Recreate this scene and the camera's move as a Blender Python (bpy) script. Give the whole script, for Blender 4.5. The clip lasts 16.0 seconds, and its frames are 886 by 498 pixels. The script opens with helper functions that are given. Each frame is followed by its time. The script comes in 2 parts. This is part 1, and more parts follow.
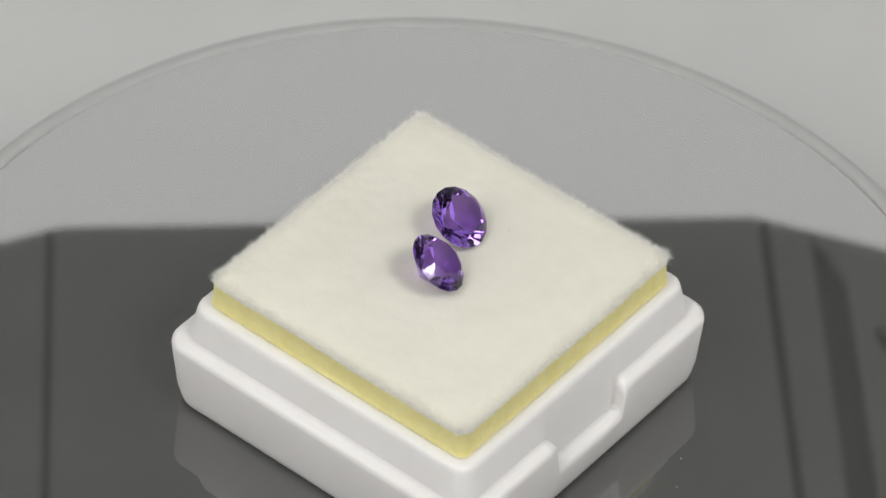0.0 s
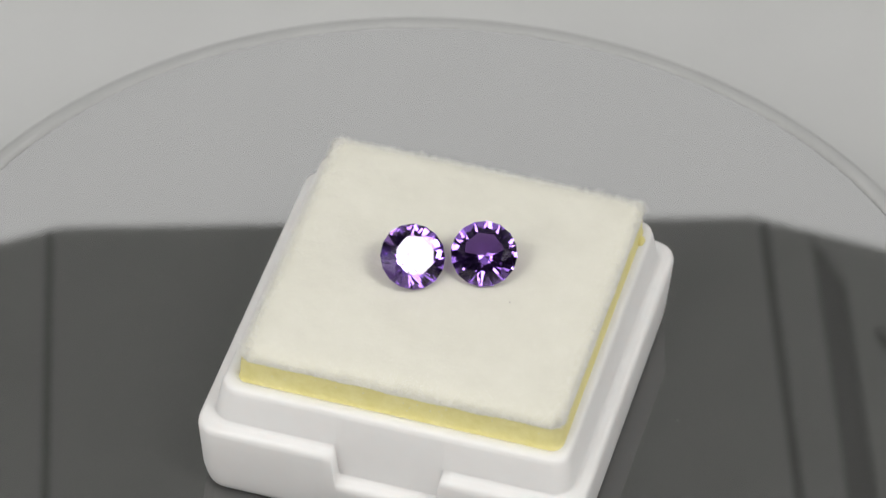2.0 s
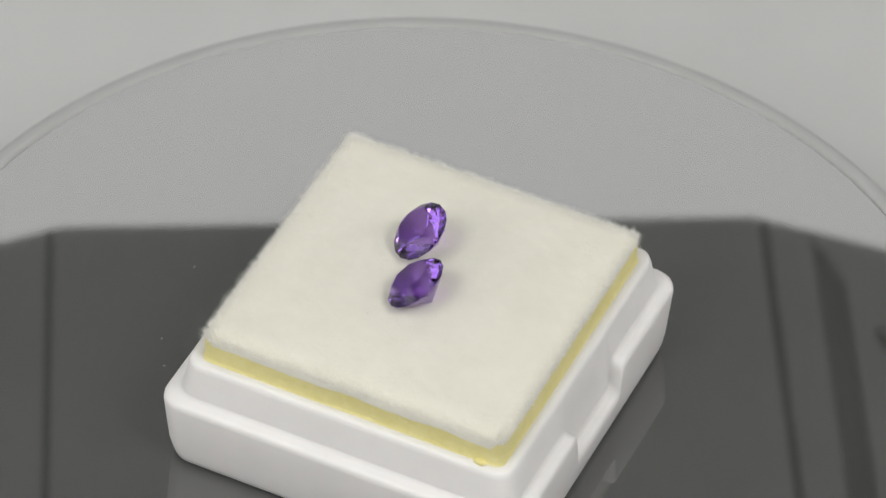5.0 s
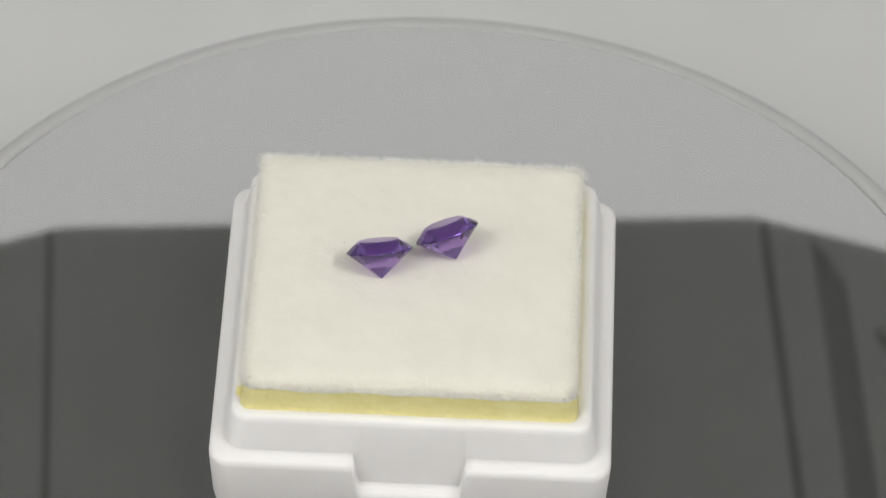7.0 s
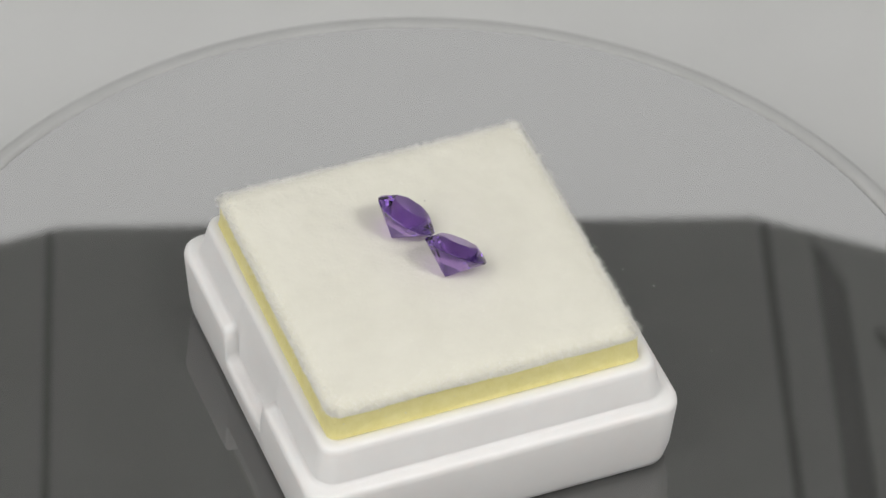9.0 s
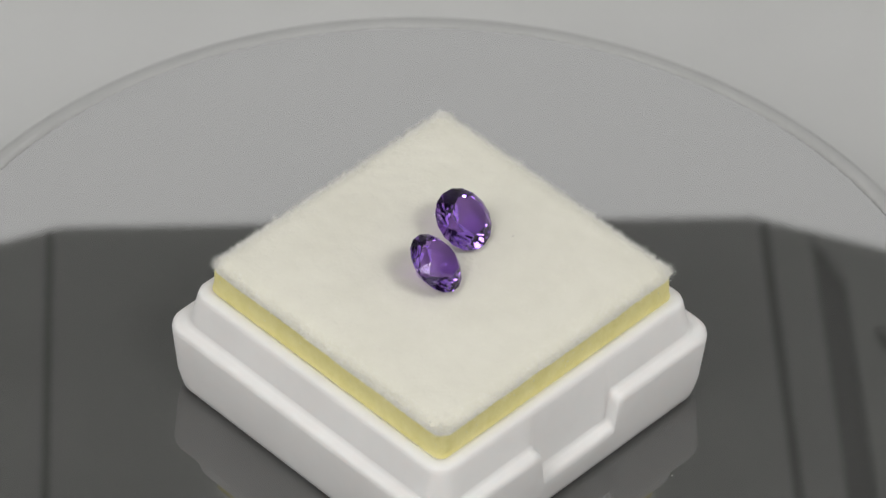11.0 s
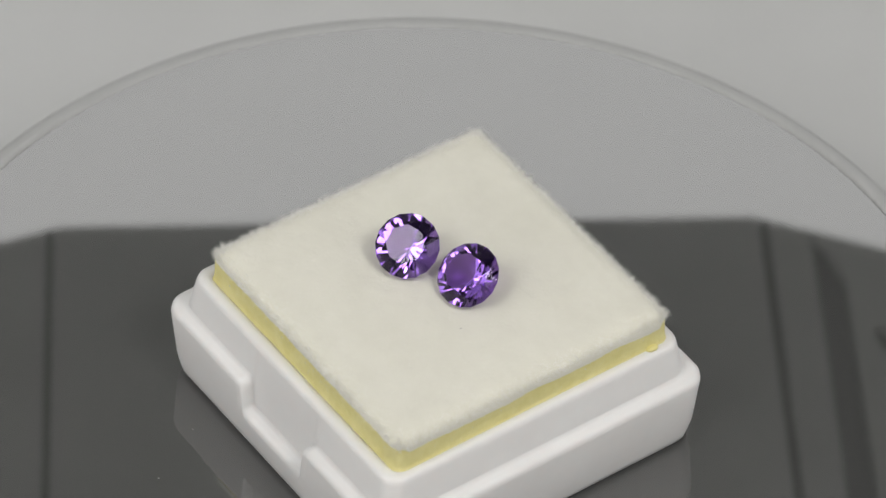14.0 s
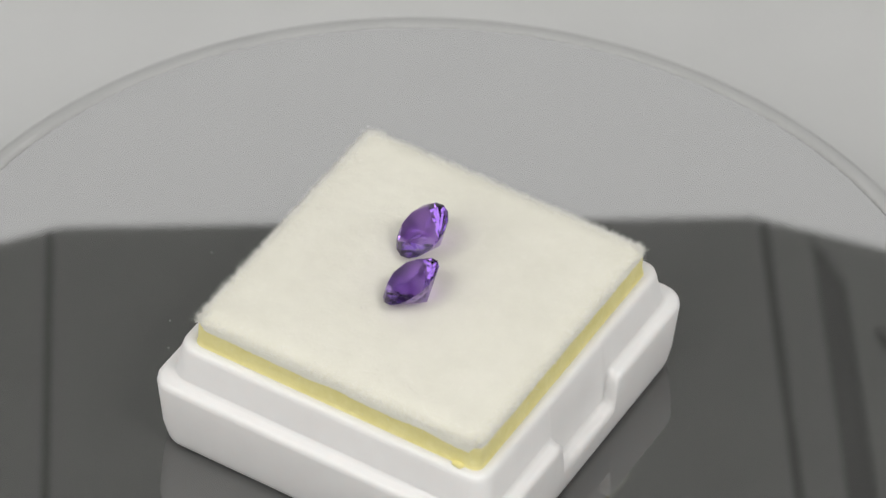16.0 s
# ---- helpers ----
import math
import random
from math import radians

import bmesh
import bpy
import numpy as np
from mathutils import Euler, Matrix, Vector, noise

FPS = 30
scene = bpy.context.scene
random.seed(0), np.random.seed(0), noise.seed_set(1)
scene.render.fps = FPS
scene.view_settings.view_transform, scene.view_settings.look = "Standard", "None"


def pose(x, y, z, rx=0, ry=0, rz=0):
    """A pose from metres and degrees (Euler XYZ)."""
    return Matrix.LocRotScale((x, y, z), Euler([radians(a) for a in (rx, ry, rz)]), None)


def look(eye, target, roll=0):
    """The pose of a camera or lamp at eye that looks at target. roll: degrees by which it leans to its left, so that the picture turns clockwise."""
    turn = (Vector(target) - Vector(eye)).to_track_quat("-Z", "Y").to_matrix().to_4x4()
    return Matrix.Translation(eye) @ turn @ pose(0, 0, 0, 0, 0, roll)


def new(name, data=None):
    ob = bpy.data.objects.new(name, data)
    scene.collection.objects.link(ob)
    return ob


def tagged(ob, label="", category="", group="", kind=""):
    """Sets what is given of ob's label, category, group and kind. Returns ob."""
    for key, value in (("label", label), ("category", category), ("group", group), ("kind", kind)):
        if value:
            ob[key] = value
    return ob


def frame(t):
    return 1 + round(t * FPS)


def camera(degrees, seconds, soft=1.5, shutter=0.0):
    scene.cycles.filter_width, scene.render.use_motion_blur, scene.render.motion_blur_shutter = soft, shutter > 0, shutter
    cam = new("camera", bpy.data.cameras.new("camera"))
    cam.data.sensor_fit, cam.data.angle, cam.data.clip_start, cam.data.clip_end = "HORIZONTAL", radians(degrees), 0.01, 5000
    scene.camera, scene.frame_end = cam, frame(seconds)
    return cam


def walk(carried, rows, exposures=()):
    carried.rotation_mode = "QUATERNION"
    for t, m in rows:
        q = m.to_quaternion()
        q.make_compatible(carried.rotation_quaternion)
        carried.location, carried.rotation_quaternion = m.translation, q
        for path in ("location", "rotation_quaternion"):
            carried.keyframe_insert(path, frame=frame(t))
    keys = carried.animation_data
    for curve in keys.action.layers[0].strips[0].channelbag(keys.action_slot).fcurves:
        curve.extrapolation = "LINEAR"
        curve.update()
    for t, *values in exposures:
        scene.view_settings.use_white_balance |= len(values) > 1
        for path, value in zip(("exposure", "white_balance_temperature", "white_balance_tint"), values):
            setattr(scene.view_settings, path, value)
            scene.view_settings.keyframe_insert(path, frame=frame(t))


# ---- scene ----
MM = 0.001
cam = camera(10.357, 16.0, soft=1.5)
EL = radians(44.28)
EYE = Vector((0.88, -276.74, 285.88)) * MM
VIEW = look(EYE, EYE + Vector((0, math.cos(EL), -math.sin(EL))), 1.816)
walk(cam, [(0.0, VIEW), (16.0, VIEW)],
     [(0.0, -0.06), (0.5, -0.21), (1.0, -0.19), (1.5, -0.1), (2.0, -0.04), (2.5, 0.0), (3.0, -0.2), (3.5, -0.2), (4.0, -0.06), (6.5, -0.1),
      (7.0, -0.02), (7.5, 0.0), (8.0, 0.0), (8.5, -0.09), (9.0, -0.06), (11.5, -0.2), (12.0, -0.18), (12.5, -0.1), (13.0, -0.04),
      (13.5, -0.11), (14.0, -0.2), (14.5, -0.14), (15.0, -0.02), (15.5, 0.0), (16.0, 0.0)])
cam.data.dof.use_dof = True
cam.data.dof.focus_distance = 0.388
cam.data.dof.aperture_fstop = 56.0

# ---- light ----
world = bpy.data.worlds.new("world")
scene.world = world
world.use_nodes = True
world.node_tree.nodes["Background"].inputs["Color"].default_value = (0.9, 0.95, 1.0, 1)
world.node_tree.nodes["Background"].inputs["Strength"].default_value = 0.2


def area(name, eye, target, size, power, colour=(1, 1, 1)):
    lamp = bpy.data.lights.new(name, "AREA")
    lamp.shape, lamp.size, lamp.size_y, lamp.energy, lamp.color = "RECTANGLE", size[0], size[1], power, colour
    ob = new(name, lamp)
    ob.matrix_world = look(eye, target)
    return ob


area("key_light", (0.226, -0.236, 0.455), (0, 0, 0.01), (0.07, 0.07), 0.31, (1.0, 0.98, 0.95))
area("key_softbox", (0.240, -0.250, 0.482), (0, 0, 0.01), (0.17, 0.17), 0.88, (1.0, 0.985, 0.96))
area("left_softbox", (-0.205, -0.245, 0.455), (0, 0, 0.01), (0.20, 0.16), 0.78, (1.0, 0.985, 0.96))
# Added fill lamps, low at both sides, to brighten the box's side faces.
area("left_fill", (-0.36, -0.28, 0.26), (0, 0, 0.01), (0.40, 0.34), 0.86, (1.0, 0.985, 0.96))
area("right_fill", (0.38, -0.20, 0.26), (0, 0, 0.01), (0.36, 0.30), 0.50, (1.0, 0.985, 0.96))
# Added overhead fill for gem facets and pad; no lamp known there.
area("overhead_fill", (-0.10, -0.04, 0.74), (-0.10, -0.039, 0), (0.46, 0.42), 0.45, (1.0, 0.995, 0.98))


# ---- materials ----
def material(name, colour=(0.5, 0.5, 0.5), rough=0.5, **more):
    m = bpy.data.materials.new(name)
    m.use_nodes = True
    b = m.node_tree.nodes["Principled BSDF"]
    b.inputs["Base Color"].default_value = (*colour, 1)
    b.inputs["Roughness"].default_value = rough
    for k, v in more.items():
        b.inputs[k.replace("_", " ")].default_value = v
    return m


def node(m, kind, **values):
    n = m.node_tree.nodes.new(kind)
    for k, v in values.items():
        n.inputs[k.replace("_", " ")].default_value = v
    return n


def textured(m, scale, low, high, detail=4.0, bump=0.0, bump_scale=None, distance=0.0002, rough=None):
    """Mottled colour between low and high at one scale and relief at a finer one."""
    t = m.node_tree
    b = t.nodes["Principled BSDF"]
    place = node(m, "ShaderNodeTexCoord")
    grain = node(m, "ShaderNodeTexNoise", Scale=scale, Detail=detail, Roughness=0.6)
    ramp = node(m, "ShaderNodeValToRGB")
    ramp.color_ramp.elements[0].position, ramp.color_ramp.elements[1].position = 0.3, 0.7
    ramp.color_ramp.elements[0].color, ramp.color_ramp.elements[1].color = (*low, 1), (*high, 1)
    t.links.new(place.outputs["Object"], grain.inputs["Vector"])
    t.links.new(grain.outputs["Fac"], ramp.inputs["Fac"])
    t.links.new(ramp.outputs["Color"], b.inputs["Base Color"])
    if bump:
        fine = node(m, "ShaderNodeTexNoise", Scale=bump_scale or scale * 6, Detail=3.0)
        relief = node(m, "ShaderNodeBump", Strength=bump, Distance=distance)
        t.links.new(place.outputs["Object"], fine.inputs["Vector"])
        t.links.new(fine.outputs["Fac"], relief.inputs["Height"])
        t.links.new(relief.outputs["Normal"], b.inputs["Normal"])
    if rough:
        wear = node(m, "ShaderNodeMapRange")
        wear.inputs["To Min"].default_value, wear.inputs["To Max"].default_value = rough
        t.links.new(grain.outputs["Fac"], wear.inputs["Value"])
        t.links.new(wear.outputs["Result"], b.inputs["Roughness"])
    return m


PLASTIC = textured(material("white_plastic", (0.8, 0.8, 0.8), 0.38, Subsurface_Weight=0.5, Subsurface_Scale=0.0014, Subsurface_Radius=(1.0, 0.93, 0.90)), 160, (0.84, 0.825, 0.815), (0.88, 0.868, 0.858), bump=0.08, bump_scale=900, distance=0.0001, rough=(0.34, 0.46))
FOAM = textured(material("yellow_foam", rough=0.8), 700, (0.80, 0.725, 0.30), (0.87, 0.80, 0.39), bump=0.6, bump_scale=2600, distance=0.0002)
PLUSH = textured(material("plush", rough=1.0, Sheen_Weight=0.3), 260, (0.78, 0.763, 0.665), (0.83, 0.813, 0.715), bump=0.4, bump_scale=3500, distance=0.0001)
FIBRE = textured(material("fibre", rough=1.0), 260, (0.94, 0.935, 0.90), (0.97, 0.965, 0.94))
glow = node(FIBRE, "ShaderNodeBsdfTranslucent", Color=(0.97, 0.965, 0.94, 1))
both = node(FIBRE, "ShaderNodeMixShader", Fac=0.55)
links, nodes = FIBRE.node_tree.links, FIBRE.node_tree.nodes
links.new(nodes["Principled BSDF"].outputs["BSDF"], both.inputs[1])
links.new(glow.outputs["BSDF"], both.inputs[2])
links.new(both.outputs["Shader"], nodes["Material Output"].inputs["Surface"])
GLASS_BLACK = textured(material("polished_black_glass", rough=0.034, IOR=2.4), 90, (0.050, 0.051, 0.049), (0.058, 0.059, 0.057))
PAPER = textured(material("backdrop_paper", rough=0.9), 30, (0.525, 0.53, 0.525), (0.555, 0.56, 0.555), bump=0.1, bump_scale=1500)
# For the unseen dark lid added above the set.
BLOCKER_GREY = textured(material("blocker_grey", rough=0.9), 20, (0.10, 0.10, 0.10), (0.14, 0.14, 0.14), bump=0.2, bump_scale=600)
WALL = textured(material("tent_cloth", rough=0.9), 20, (0.66, 0.66, 0.66), (0.72, 0.72, 0.715), bump=0.2, bump_scale=1200)
HOOD = textured(material("hood_grey", rough=0.6), 60, (0.66, 0.66, 0.65), (0.74, 0.74, 0.73), bump=0.1, bump_scale=900)
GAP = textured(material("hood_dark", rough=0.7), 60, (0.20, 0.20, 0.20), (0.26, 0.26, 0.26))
# For the unseen black sheets added around the viewer to darken the gems.
BLOCKER_BLACK = textured(material("blocker_black", rough=0.95), 40, (0.02, 0.02, 0.02), (0.035, 0.035, 0.035), bump=0.2, bump_scale=1200)
# Grey stands in for what the disc's rounded glossy edge reflects.
RIM = textured(material("rim_reflection_grey", rough=0.65), 200, (0.415, 0.418, 0.415), (0.44, 0.443, 0.44))
# Pale glossy beads that stand in for glints of light on the foam.
GLINT = material("glint_bead", (0.9, 0.88, 0.7), 0.08, Coat_Weight=1.0)
DUST = textured(material("dust", rough=0.9), 3000, (0.4, 0.4, 0.39), (0.55, 0.55, 0.54))
LINT = textured(material("dark_lint", rough=0.9), 3000, (0.10, 0.07, 0.09), (0.2, 0.15, 0.18))
DIFFUSER = material("diffuser", (0.8, 0.8, 0.8), 0.6, Emission_Strength=1.6)
DIFFUSER.node_tree.nodes["Principled BSDF"].inputs["Emission Color"].default_value = (1, 1, 0.99, 1)


def clear_gem():
    """Violet crystal: each crossing of a face takes most of the green, inner reflections a little more."""
    m = bpy.data.materials.new("amethyst")
    m.use_nodes = True
    t = m.node_tree
    t.nodes.remove(t.nodes["Principled BSDF"])
    inside = node(m, "ShaderNodeBsdfRefraction", Color=(0.62, 0.47, 0.80, 1), Roughness=0.0, IOR=1.55)
    bounce = node(m, "ShaderNodeBsdfGlossy", Color=(0.84, 0.79, 0.94, 1), Roughness=0.0)
    mix = node(m, "ShaderNodeMixShader")
    t.links.new(node(m, "ShaderNodeFresnel", IOR=1.55).outputs["Fac"], mix.inputs["Fac"])
    t.links.new(inside.outputs["BSDF"], mix.inputs[1])
    t.links.new(bounce.outputs["BSDF"], mix.inputs[2])
    t.links.new(mix.outputs["Shader"], t.nodes["Material Output"].inputs["Surface"])
    return m


AMETHYST = clear_gem()


# ---- building helpers ----
def mesh_object(name, bm, mat, smooth=False):
    me = bpy.data.meshes.new(name)
    bmesh.ops.recalc_face_normals(bm, faces=bm.faces)
    bm.to_mesh(me)
    bm.free()
    me.materials.append(mat)
    for f in me.polygons:
        f.use_smooth = smooth
    return new(name, me)


def part(name, bm, mat, parent, label="", smooth=False):
    ob = mesh_object(name, bm, mat, smooth)
    ob.parent = parent
    if label:
        tagged(ob, label)
    return ob


def box(bm, size, at=(0, 0, 0), bevel=0.0, turn=None):
    made = bmesh.ops.create_cube(bm, size=1.0)["verts"]
    bmesh.ops.scale(bm, vec=size, verts=made)
    if bevel:
        edges = list({e for v in made for e in v.link_edges})
        made = [g for g in bmesh.ops.bevel(bm, geom=edges, offset=bevel, segments=2, profile=0.5, affect="EDGES")["verts"]]
        made = list(bm.verts)[-len(made):] if not made else made
    if turn is not None:
        bmesh.ops.transform(bm, matrix=turn, verts=made)
    bmesh.ops.translate(bm, vec=at, verts=made)
    return bm


def rounded_square(half, radius, corner=6, side=()):
    """Points round a square with rounded corners; side: places along each edge, for the sides y = -half and y = +half."""
    pts = []
    for k in range(4):
        a = k * math.pi / 2
        ux, uy = math.cos(a), math.sin(a)
        inner = half - radius
        # the side that faces -y first, from -x to +x
        row = [(-inner, -half)] + ([(s, -half) for s in side] if k % 2 == 0 else [(s, -half) for s in np.linspace(-inner, inner, 7)[1:-1]]) + [(inner, -half)]
        for j in range(1, corner):
            b = -math.pi / 2 + j / corner * math.pi / 2
            row.append((inner + radius * math.cos(b), -inner + radius * math.sin(b)))
        pts += [(x * ux - y * uy, x * uy + y * ux) for x, y in row]
    return pts


def loft(bm, loops, cap_low=True, cap_high=True):
    rings = [[bm.verts.new(p) for p in loop] for loop in loops]
    for a, b in zip(rings, rings[1:]):
        for i in range(len(a)):
            j = (i + 1) % len(a)
            bm.faces.new((a[i], a[j], b[j], b[i]))
    if cap_low:
        bm.faces.new(rings[0][::-1])
    if cap_high:
        bm.faces.new(rings[-1])
    return bm


# ---- the setting: a small photo tent ----
def flat_box(name, lo, hi, mat, label, kind="structure"):
    bm = bmesh.new()
    box(bm, [b - a for a, b in zip(lo, hi)], [(a + b) / 2 for a, b in zip(lo, hi)])
    return tagged(mesh_object(name, bm, mat), label, "setting", kind=kind)


def backdrop_sheet():
    bm = bmesh.new()
    line = [(-0.60, -0.018), (0.30, -0.018)]
    for k in range(1, 9):
        a = k / 8 * math.pi / 2
        line.append((0.30 + 0.12 * math.sin(a), -0.018 + 0.12 * (1 - math.cos(a))))
    line.append((0.42, 0.30))
    top = [[bm.verts.new((x, y, z)) for y, z in line] for x in np.linspace(-0.5, 0.5, 5)]
    for a, b in zip(top, top[1:]):
        for i in range(len(line) - 1):
            bm.faces.new((a[i], b[i], b[i + 1], a[i + 1]))
    ob = mesh_object("backdrop", bm, PAPER, True)
    ob.modifiers.new("thick", "SOLIDIFY").thickness = -0.0006
    return tagged(ob, "plain light grey paper backdrop curving up at the back", "backdrop", kind="structure")


flat_box("floor", (-0.62, -0.66, -0.04), (0.62, 0.58, -0.021), WALL, "pale matt table top under the paper")
flat_box("wall_north", (-0.62, 0.50, -0.021), (0.62, 0.52, 0.80), WALL, "white cloth back wall behind the set")
# Unseen, added so that gem facets turned to the front go dark.
flat_box("blocker_south", (-0.62, -0.64, -0.021), (0.62, -0.62, 0.80), BLOCKER_BLACK, "unseen black blocker behind the viewer, added to darken gem facets")
for side, name in ((-1, "west"), (1, "east")):
    x0, x1 = sorted((side * 0.58, side * 0.60))
    flat_box("wall_" + name, (x0, -0.10, -0.021), (x1, 0.50, 0.80), WALL, "white cloth hung at the side of the set")
    # Unseen black sheet, added to keep light from the front sides.
    flat_box("blocker_" + name, (x0, -0.62, -0.021), (x1, -0.10, 0.80), BLOCKER_BLACK, "unseen black blocker beside the viewer, added to darken gem facets")
# Unseen lid, added so that gem facets mirror darkness from above.
flat_box("blocker_top", (-0.62, -0.64, 0.80), (0.62, 0.52, 0.82), BLOCKER_GREY, "unseen dark grey lid, added to darken gem facets")
backdrop_sheet()


def light_panel():
    thing = new("light_panel")
    thing.matrix_world = pose(0, 0.490, 0.47)
    bm = bmesh.new()
    for x in (-0.357, 0.357):
        box(bm, (0.014, 0.018, 0.374), (x, 0, 0))
    for z in (-0.18, 0.18):
        box(bm, (0.70, 0.018, 0.014), (0, 0, z))
    part("frame", bm, PLASTIC, thing, "white plastic frame")
    bm = bmesh.new()
    box(bm, (0.70, 0.008, 0.346), (0, -0.001, 0))
    part("diffuser", bm, DIFFUSER, thing, "glowing white diffuser")
    return tagged(thing, "glowing white light panel on the back wall", "lamp")


light_panel()

HOOD_Z = 70.0


def overhead_hood():
    """Grey hood over the back of the set, mirrored in the turntable; long slats with dark gaps, far corners cut."""
    thing = new("overhead_hood")
    thing.matrix_world = pose(-2.88 * MM, 92.26 * MM, HOOD_Z * MM, 0, 0, 3.83)

    # local: x across, y = 0 the far edge, -y towards the viewer
    def plate(name, outline, z0, z1, mat, label=""):
        bm = bmesh.new()
        loft(bm, [[(x * MM, y * MM, z0 * MM) for x, y in outline], [(x * MM, y * MM, z1 * MM) for x, y in outline]])
        bmesh.ops.bevel(bm, geom=list(bm.edges), offset=0.2 * MM, segments=2, affect="EDGES")
        return part(name, bm, mat, thing, label)

    near = -58
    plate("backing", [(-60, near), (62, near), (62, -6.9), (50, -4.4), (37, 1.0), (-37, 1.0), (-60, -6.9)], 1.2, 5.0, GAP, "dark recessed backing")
    plate("centre_slat", [(-37.1, near), (36.9, near), (36.9, -0.3), (36.2, 0), (-36.2, 0), (-37.1, -0.4)], 0.0, 1.1, HOOD)
    plate("side_slat", [(-60, near), (-37.8, near), (-37.8, -0.6), (-60, -8)], 0.0, 1.1, HOOD)
    plate("side_slat", [(37.9, near), (42.2, near), (42.2, -2.7), (37.9, -0.8)], 0.0, 1.1, HOOD)
    plate("side_slat", [(45.2, near), (62, near), (62, -31), (49.5, -22), (47.5, -19.4), (47.0, -17.5), (47.4, -16.2), (49.2, -18.4), (62, -27.0),
                        (62, -8), (49, -5.2), (42.4, -2.8), (42.4, -4.2), (44, -6), (45.4, -9.4), (45.2, -20)], 0.0, 1.1, HOOD)
    for x in (-0.052, 0.052):
        bm = bmesh.new()
        bmesh.ops.create_cone(bm, segments=12, radius1=0.0025, radius2=0.0025, depth=0.7245, cap_ends=True)
        bmesh.ops.translate(bm, vec=(x, -0.045, 0.3675), verts=bm.verts)
        part("hanger", bm, HOOD, thing, "thin grey hanger rod")
    return tagged(thing, "grey slatted hood hanging over the turntable", "hood")


overhead_hood()


# ---- the turntable and what stands on it ----
def turntable():
    thing = new("turntable")
    bm = bmesh.new()
    prof = [(30, -18), (32, -17.4), (32, -6.4), (30, -6)]
    n = 64
    loft(bm, [[(r * math.cos(2 * math.pi * k / n) * MM, r * math.sin(2 * math.pi * k / n) * MM, z * MM) for k in range(n)] for r, z in prof])
    part("base", bm, GAP, thing, "low grey round base", smooth=True)
    return tagged(thing, "round turntable with a polished black disc", "turntable")


DISC_R = 45.8


def turntable_disc(table):
    bm = bmesh.new()
    r = DISC_R
    prof = [(r - 1.9, -6), (r - 1.6, -5.7), (r - 1.5, -5.0), (r - 1.5, -0.4), (r - 1.55, -0.1), (r - 1.65, 0)]
    n = 192
    loft(bm, [[(q * math.cos(2 * math.pi * k / n) * MM, q * math.sin(2 * math.pi * k / n) * MM, z * MM) for k in range(n)] for q, z in prof])
    thing = part("disc", bm, GLASS_BLACK, table, "polished black disc, lightly dusty")
    bm = bmesh.new()
    prof = [(r - 1.5, -5.4), (r + 0.4, -5.2), (r + 0.75, -4.6), (r + 0.75, -1.7), (r + 0.7, -1.2), (r + 0.52, -0.75), (r + 0.2, -0.4), (r - 0.2, -0.2), (r - 0.8, -0.08), (r - 1.5, -0.03)]
    loops = [[(q * math.cos(2 * math.pi * k / n) * MM, q * math.sin(2 * math.pi * k / n) * MM, z * MM) for k in range(n)] for q, z in prof]
    loft(bm, loops + loops[:1], cap_low=False, cap_high=False)
    bmesh.ops.remove_doubles(bm, verts=bm.verts, dist=1e-7)
    part("rim", bm, RIM, thing, "smooth disc rim, its reflection put in as grey", smooth=True)
    rng = random.Random(4)
    spots = [(-3.9, -23.5, 0.08), (7.38, -20.34, 0.08), (-6.9, -18.3, 0.06), (20.33, 2.67, 0.05), (4.7, -22.0, 0.07)]
    spots += [(rng.uniform(-30, 30), rng.uniform(-30, 30), rng.uniform(0.012, 0.025)) for _ in range(5)]
    for x, y, s in spots:
        if max(abs(x - 1.1), abs(y)) < 16.5:
            continue
        bm = bmesh.new()
        bmesh.ops.create_icosphere(bm, subdivisions=1, radius=s * MM)
        bmesh.ops.scale(bm, vec=(1.3, 0.7, 0.5), verts=bm.verts)
        bmesh.ops.transform(bm, matrix=pose(x * MM, y * MM, s * 0.4 * MM, 0, 0, rng.uniform(0, 180)), verts=bm.verts)
        part("dust_speck", bm, DUST, thing)
    return thing


BOX_C = (0.98, -0.2)
PAD_C = (1.2, -0.06)
# outer half width, height, drop inside the finger notch, corner radius
SKIRT = [(14.5, 0.0, 0, 1.6), (15.0, 0.08, 0, 1.9), (15.28, 0.35, 0, 2.1), (15.42, 0.9, 0, 2.2), (15.52, 2.0, 0, 1.9), (15.8, 6.35, 3.1, 1.9),
         (15.75, 6.72, 3.1, 1.9), (15.6, 6.95, 3.1, 2.0), (15.38, 7.05, 3.1, 2.0), (15.02, 7.09, 3.1, 1.9), (14.8, 7.14, 3.1, 1.8),
         (14.66, 7.34, 3.1, 1.7), (14.56, 7.9, 2.2, 1.7), (14.2, 9.85, 0, 1.5), (14.08, 10.24, 0, 1.4), (13.86, 10.45, 0, 1.2), (13.35, 10.5, 0, 1.0), (13.0, 10.4, 0, 0.8), (12.88, 9.6, 0, 0.7),
         (12.85, 7.0, 0, 0.7)]


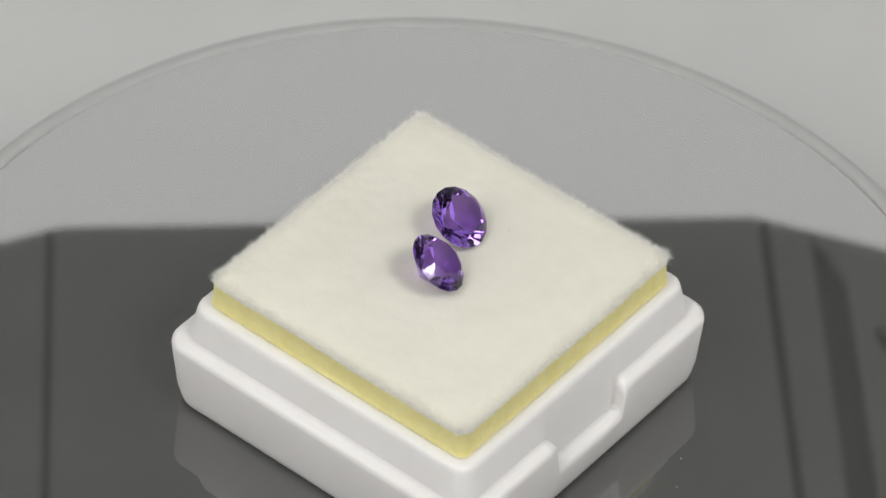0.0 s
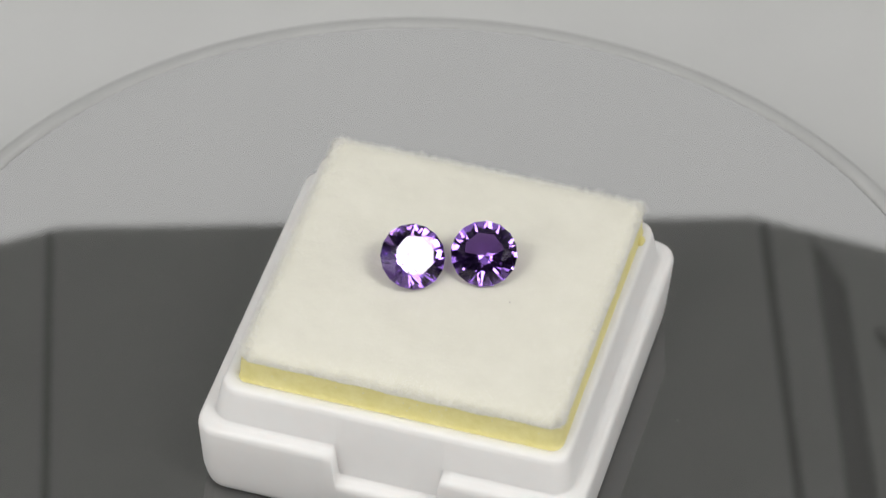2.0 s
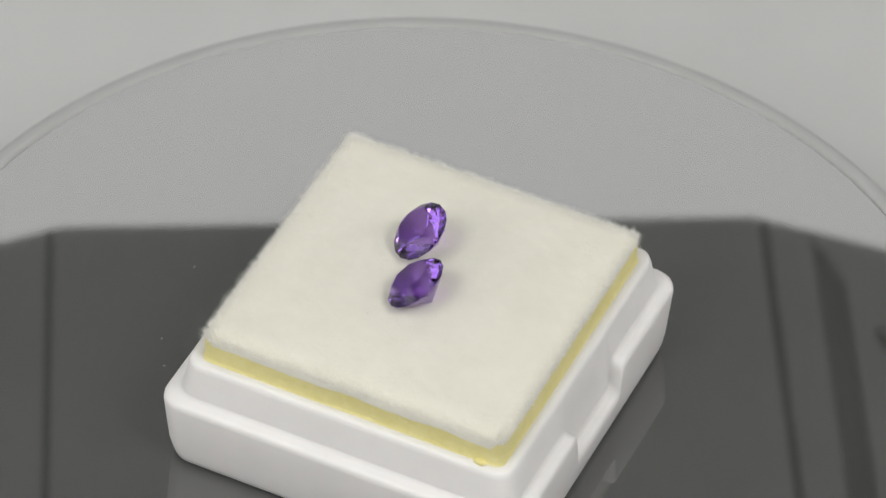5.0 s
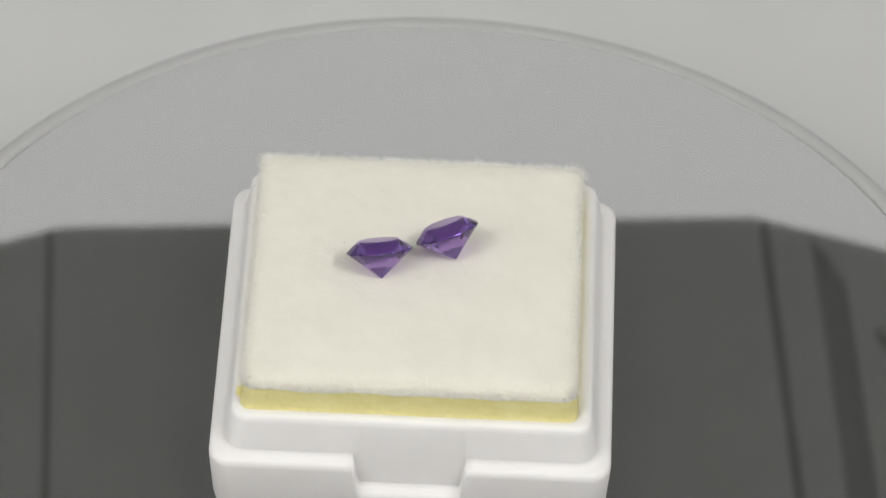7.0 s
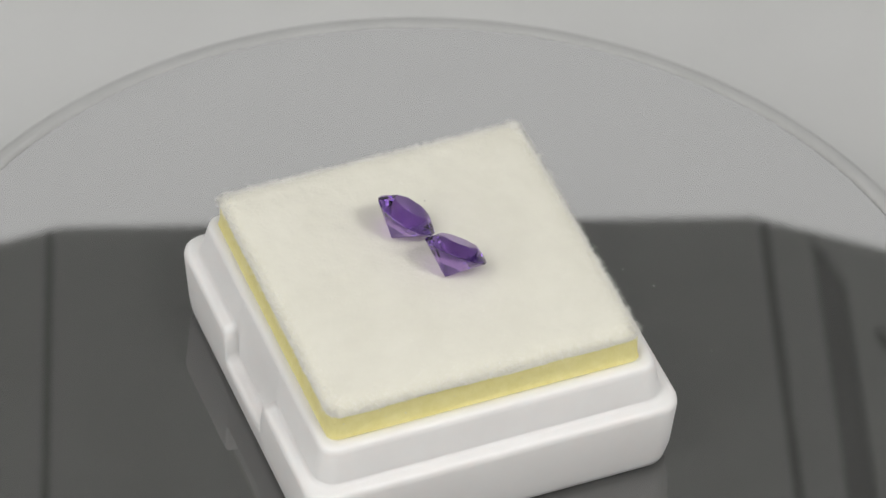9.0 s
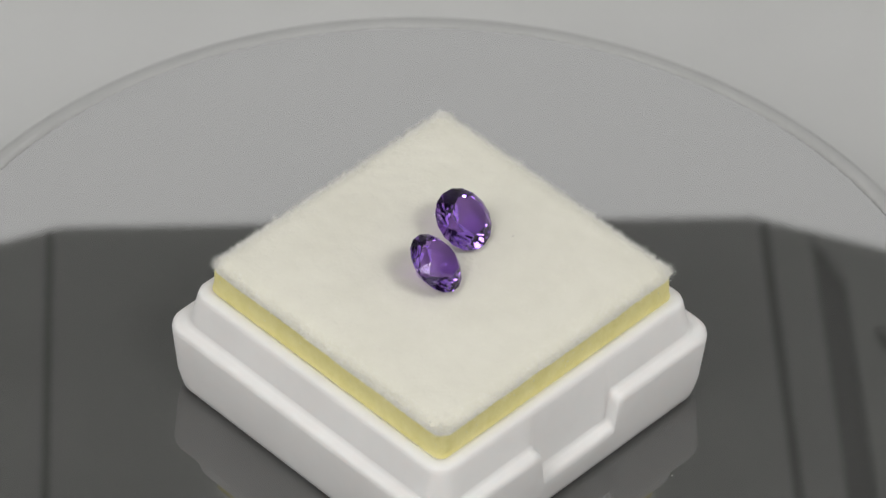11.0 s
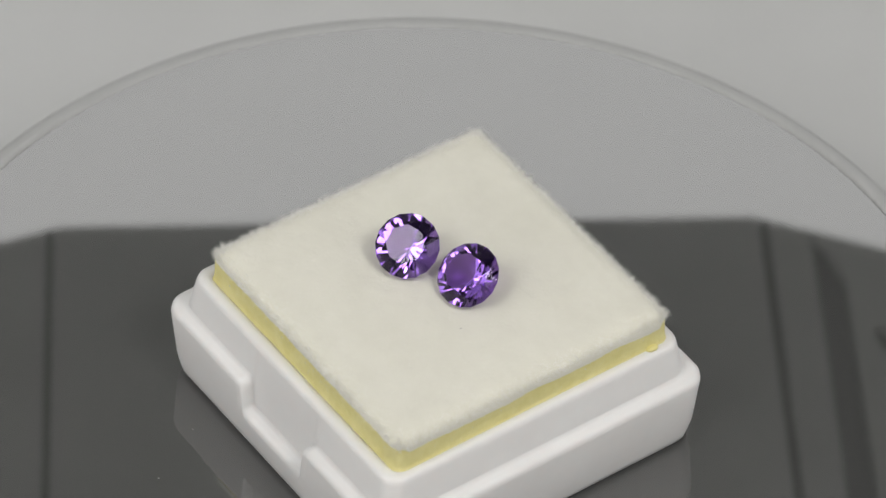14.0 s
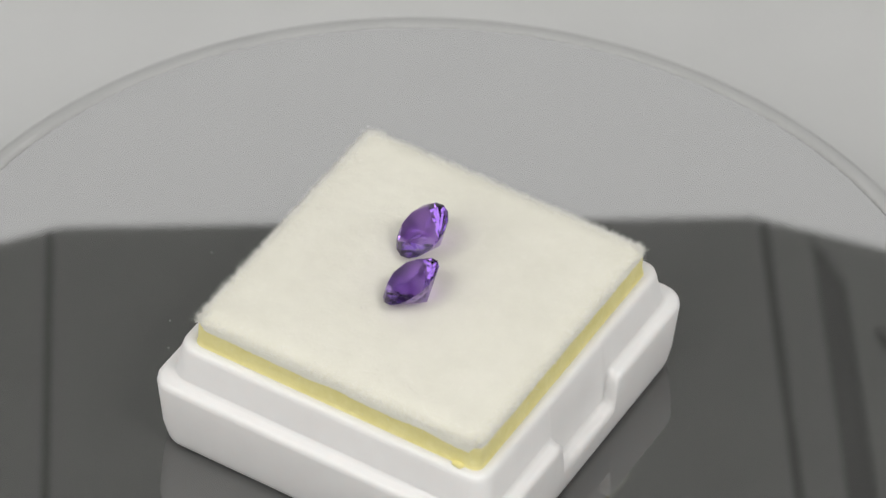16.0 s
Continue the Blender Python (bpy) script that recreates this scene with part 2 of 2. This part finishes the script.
def gem_box():
    thing = new("gem_box")
    side = [-11.0, -9.0, -7.0, -5.2, -4.45, -4.25, -4.1, -3.95, -2, 0, 2, 3.95, 4.1, 4.25, 4.45, 5.2, 7.0, 9.0, 11.0]
    bm = bmesh.new()
    loops = []
    for half, z, drop, radius in SKIRT:
        loop = []
        for x, y in rounded_square(half, radius, 8, side):
            inside = 0.0
            if abs(y) > half - 0.01:
                inside = min(1.0, max(0.0, (4.45 - abs(x)) / 0.5))
                inside = inside * inside * (3 - 2 * inside)
            zz = z - drop * inside
            loop.append((x * MM, y * MM, zz * MM))
        loops.append(loop)
    loft(bm, loops[:12], cap_high=False)
    part("base_tray", bm, PLASTIC, thing, smooth=True)
    bm = bmesh.new()
    loft(bm, loops[11:], cap_low=False)
    part("collar", bm, PLASTIC, thing, "raised white plastic rim", smooth=True)
    return tagged(thing, "open square white plastic gem box with finger notches", "box")


def pad_height(x, y):
    """Top of the padded cushion at a place on it, mm."""
    u, v = max(0.0, 1 - (x / 13.1) ** 2), max(0.0, 1 - (y / 13.1) ** 2)
    edge = min(1.0, (13.1 - max(abs(x), abs(y))) / 1.9)
    edge = max(0.0, edge)
    round_off = math.sqrt(max(0.0, 1 - (1 - edge) ** 2))
    return 12.72 + 0.70 * round_off + 0.75 * (u * v) ** 0.5 + 0.05 * noise.noise((x * 0.9, y * 0.9, 3.0)) + 0.025 * noise.noise((x * 2.6, y * 2.6, 8.0))


def soft_corner(x, y, half=13.1, radius=1.1):
    """Draws the corners of a square in to a rounded outline."""
    a, b = abs(x) - half + radius, abs(y) - half + radius
    if a > 0 and b > 0:
        k = max(a, b) / math.hypot(a, b)
        x, y = math.copysign(half - radius + a * k, x), math.copysign(half - radius + b * k, y)
    return x, y


def foam_pad():
    thing = new("foam_pad")
    rng = random.Random(7)
    # yellow foam block with slightly ragged faces
    bm = bmesh.new()
    loops = []
    for z, half in ((8.0, 12.6), (9.6, 12.65), (10.35, 13.22), (10.7, 13.12), (11.4, 13.08), (12.2, 13.07), (12.72, 13.03)):
        loop = []
        for x, y in rounded_square(half, 0.8, 5, list(np.linspace(-11.6, 11.6, 60))):
            j = 0.05 * noise.noise((x * 1.7, y * 1.7, z * 2.0))
            loop.append(((x + x / half * j) * MM, (y + y / half * j) * MM, z * MM))
        loops.append(loop)
    loft(bm, loops)
    part("foam", bm, FOAM, thing, "pale yellow foam")
    # Beads scattered over the foam's sides, put in as bright glints.
    bm = bmesh.new()
    for _ in range(60):
        u, z, k = rng.uniform(-12.6, 12.6), rng.uniform(10.9, 12.6), rng.randrange(4)
        m = Matrix.Rotation(k * math.pi / 2, 4, "Z") @ Matrix.Translation((u * MM, -13.07 * MM, z * MM))
        bmesh.ops.create_icosphere(bm, subdivisions=1, radius=rng.uniform(0.025, 0.07) * MM, matrix=m)
    glint_beads = part("foam_glints", bm, GLINT, thing, "tiny shiny beads added as glints on the foam", smooth=True)
    tagged(glint_beads, kind="stuff")
    bm = bmesh.new()
    bmesh.ops.create_icosphere(bm, subdivisions=2, radius=0.42 * MM, matrix=Matrix.Translation((13.3 * MM, 11.35 * MM, 10.55 * MM)) @ Matrix.Diagonal((0.7, 1.3, 0.6, 1)))
    for v in bm.verts:
        v.co += v.normal * 0.08 * MM * noise.noise(v.co * 3000)
    part("foam_crumb", bm, FOAM, thing, "small yellow foam crumb on the rim", smooth=True)
    # plush cover
    n = 110
    bm = bmesh.new()
    grid = [[bm.verts.new((*(q * MM for q in soft_corner(x, y)), pad_height(x, y) * MM)) for x in np.linspace(-13.1, 13.1, n)] for y in np.linspace(-13.1, 13.1, n)]
    for a, b in zip(grid, grid[1:]):
        for i in range(n - 1):
            bm.faces.new((a[i], a[i + 1], b[i + 1], b[i]))
    rim = [e for e in bm.edges if e.is_boundary]
    low = bmesh.ops.extrude_edge_only(bm, edges=rim)["geom"]
    for v in [g for g in low if isinstance(g, bmesh.types.BMVert)]:
        w = 1.3 * noise.noise((v.co.x * 420, v.co.y * 420, 1.0)) + 0.6 * noise.noise((v.co.x * 2600, v.co.y * 2600, 5.0))
        droop = 0.35 if v.co.x > 0.01308 else 0.0
        v.co.z = (12.66 - droop + 0.14 * w) * MM
    part("plush_cover", bm, PLUSH, thing, "cream plush cover", smooth=True)
    # short nap: tapered blades, longer and leaning outwards in tufts along the edges
    gen = np.random.default_rng(11)
    count, edge_n = 30000, 38000
    xy = gen.uniform(-13.05, 13.05, (count, 2))
    e = gen.uniform(-13.08, 13.08, edge_n)
    w = np.where(gen.random(edge_n) < 0.5, -1, 1) * (13.09 - np.abs(gen.normal(0, 0.75, edge_n)))
    flip = gen.random(edge_n) < 0.5
    xy = np.concatenate([xy, np.stack([np.where(flip, e, w), np.where(flip, w, e)], 1)])
    xy = np.clip(xy, -13.09, 13.09)
    z = np.array([pad_height(a, b) for a, b in xy]) - 0.05
    out = xy / 13.1
    push = np.clip((np.abs(out) - 0.88) / 0.12, 0, 1) * np.sign(out)
    tuft = np.array([noise.noise_vector((a * 2.3, b * 2.3, 4.0)) for a, b in xy])
    rise = 1.0 - 0.45 * np.abs(push).max(axis=1)
    lean = np.concatenate([push * 0.7, rise[:, None]], 1) + tuft * (0.8, 0.8, 0.35) + gen.normal(0, 0.34, (len(xy), 3)) * (1, 1, 0.5)
    lean /= np.linalg.norm(lean, axis=1)[:, None]
    reach = np.abs(push).max(axis=1) ** 2 + 0.5 * np.abs(push).min(axis=1)
    size = gen.uniform(0.07, 0.15, len(xy)) + reach * gen.uniform(0.05, 0.62, len(xy)) * (0.75 + 0.9 * np.abs(tuft[:, 2]))
    xy = np.array([soft_corner(a, b) for a, b in xy])
    root = np.concatenate([xy, z[:, None]], 1)
    across = np.cross(lean, (0, 0, 1.0)) + gen.normal(0, 0.12, (len(xy), 3))
    across /= np.linalg.norm(across, axis=1)[:, None]
    wide = 0.014
    tip = root + lean * size[:, None]
    verts = np.stack([root - across * wide, root + across * wide, tip], 1).reshape(-1, 3) * MM
    me = bpy.data.meshes.new("plush_nap")
    me.from_pydata(verts.tolist(), [], np.arange(len(verts)).reshape(-1, 3).tolist())
    me.materials.append(FIBRE)
    nap = new("plush_nap", me)
    nap.parent = thing
    tagged(nap, "short upright cream fibres", kind="stuff")
    for x, y, s in ((7.05, -2.15, 0.045),):
        bm = bmesh.new()
        bmesh.ops.create_icosphere(bm, subdivisions=1, radius=s * MM)
        bmesh.ops.translate(bm, vec=((x - PAD_C[0]) * MM, (y - PAD_C[1]) * MM, (pad_height(x - PAD_C[0], y - PAD_C[1]) + 0.08) * MM), verts=bm.verts)
        part("lint_speck", bm, LINT, thing, "tiny dark speck")
    return tagged(thing, "yellow foam pad with cream plush top set in the box", "pad")


def gemstone(depth, radius, turn):
    """Round brilliant: table, star, kite and girdle facets above, mains and halves below; its girdle plane is z = 0, mm."""
    bm = bmesh.new()
    n = 8
    r = radius
    girdle = 0.022
    table_r, table_z = 0.61 * r, 0.33 * r
    def ring(k, rad, z, shift=0.0):
        return [bm.verts.new((rad * math.cos(2 * math.pi * (i + shift) / k), rad * math.sin(2 * math.pi * (i + shift) / k), z)) for i in range(k)]
    table = ring(n, table_r, table_z, 0.0)
    kite = ring(n, 0.82 * r, 0.175 * r, 0.5)
    upper = ring(2 * n, r, girdle, 0.0)
    lower = ring(2 * n, r, -girdle, 0.0)
    low = ring(n, 0.19 * r, -depth * 0.822, 0.5)
    culet = bm.verts.new((0, 0, -depth))
    bm.faces.new(table)
    for i in range(n):
        j = (i + 1) % n
        bm.faces.new((table[i], kite[i], table[j]))
        bm.faces.new((table[i], kite[i - 1], upper[2 * i], kite[i]))
        bm.faces.new((kite[i], upper[2 * i], upper[2 * i + 1]))
        bm.faces.new((kite[i], upper[2 * i + 1], upper[(2 * i + 2) % (2 * n)]))
    for i in range(2 * n):
        j = (i + 1) % (2 * n)
        bm.faces.new((upper[i], lower[i], lower[j], upper[j]))
    for i in range(n):
        bm.faces.new((low[i - 1], culet, low[i], lower[2 * i]))
        bm.faces.new((low[i], lower[2 * i], lower[2 * i + 1]))
        bm.faces.new((low[i], lower[2 * i + 1], lower[(2 * i + 2) % (2 * n)]))
    bmesh.ops.rotate(bm, matrix=Matrix.Rotation(radians(turn), 3, "Z"), verts=bm.verts)
    bmesh.ops.scale(bm, vec=(MM, MM, MM), verts=bm.verts)
    ob = mesh_object("gemstone", bm, AMETHYST)
    return tagged(ob, "round brilliant-cut purple amethyst lying tilted on the plush", "gemstone", "pair of gemstones")


def gem_pose(centre, tilt, azimuth):
    a = radians(azimuth)
    n = Vector((math.sin(radians(tilt)) * math.cos(a), math.sin(radians(tilt)) * math.sin(a), math.cos(radians(tilt))))
    return Matrix.Translation(Vector(centre) * MM) @ n.to_track_quat("Z", "Y").to_matrix().to_4x4()


DISC = turntable_disc(turntable())
GEM_BOX = gem_box()
PAD = foam_pad()
GEM_ONE = gemstone(2.27, 2.63, 8)
GEM_TWO = gemstone(2.24, 2.65, 20)


def motions():
    on_box = Matrix.Translation((BOX_C[0] * MM, BOX_C[1] * MM, 0))
    in_box = Matrix.Translation((PAD_C[0] * MM, PAD_C[1] * MM, 0))
    rests = [(DISC, Matrix.Identity(4)), (GEM_BOX, on_box), (PAD, in_box),
             (GEM_ONE, gem_pose((-1.12, -1.58, 16.28), 39.1, -55.0)), (GEM_TWO, gem_pose((4.12, 0.58, 16.10), 37.4, -78.2))]
    for thing, rest in rests:
        walk(thing, [(t, pose(0, 0, 0, 0, 0, 51.6 - 33.22 * t) @ rest) for t in np.linspace(0, 16, 33)])


motions()
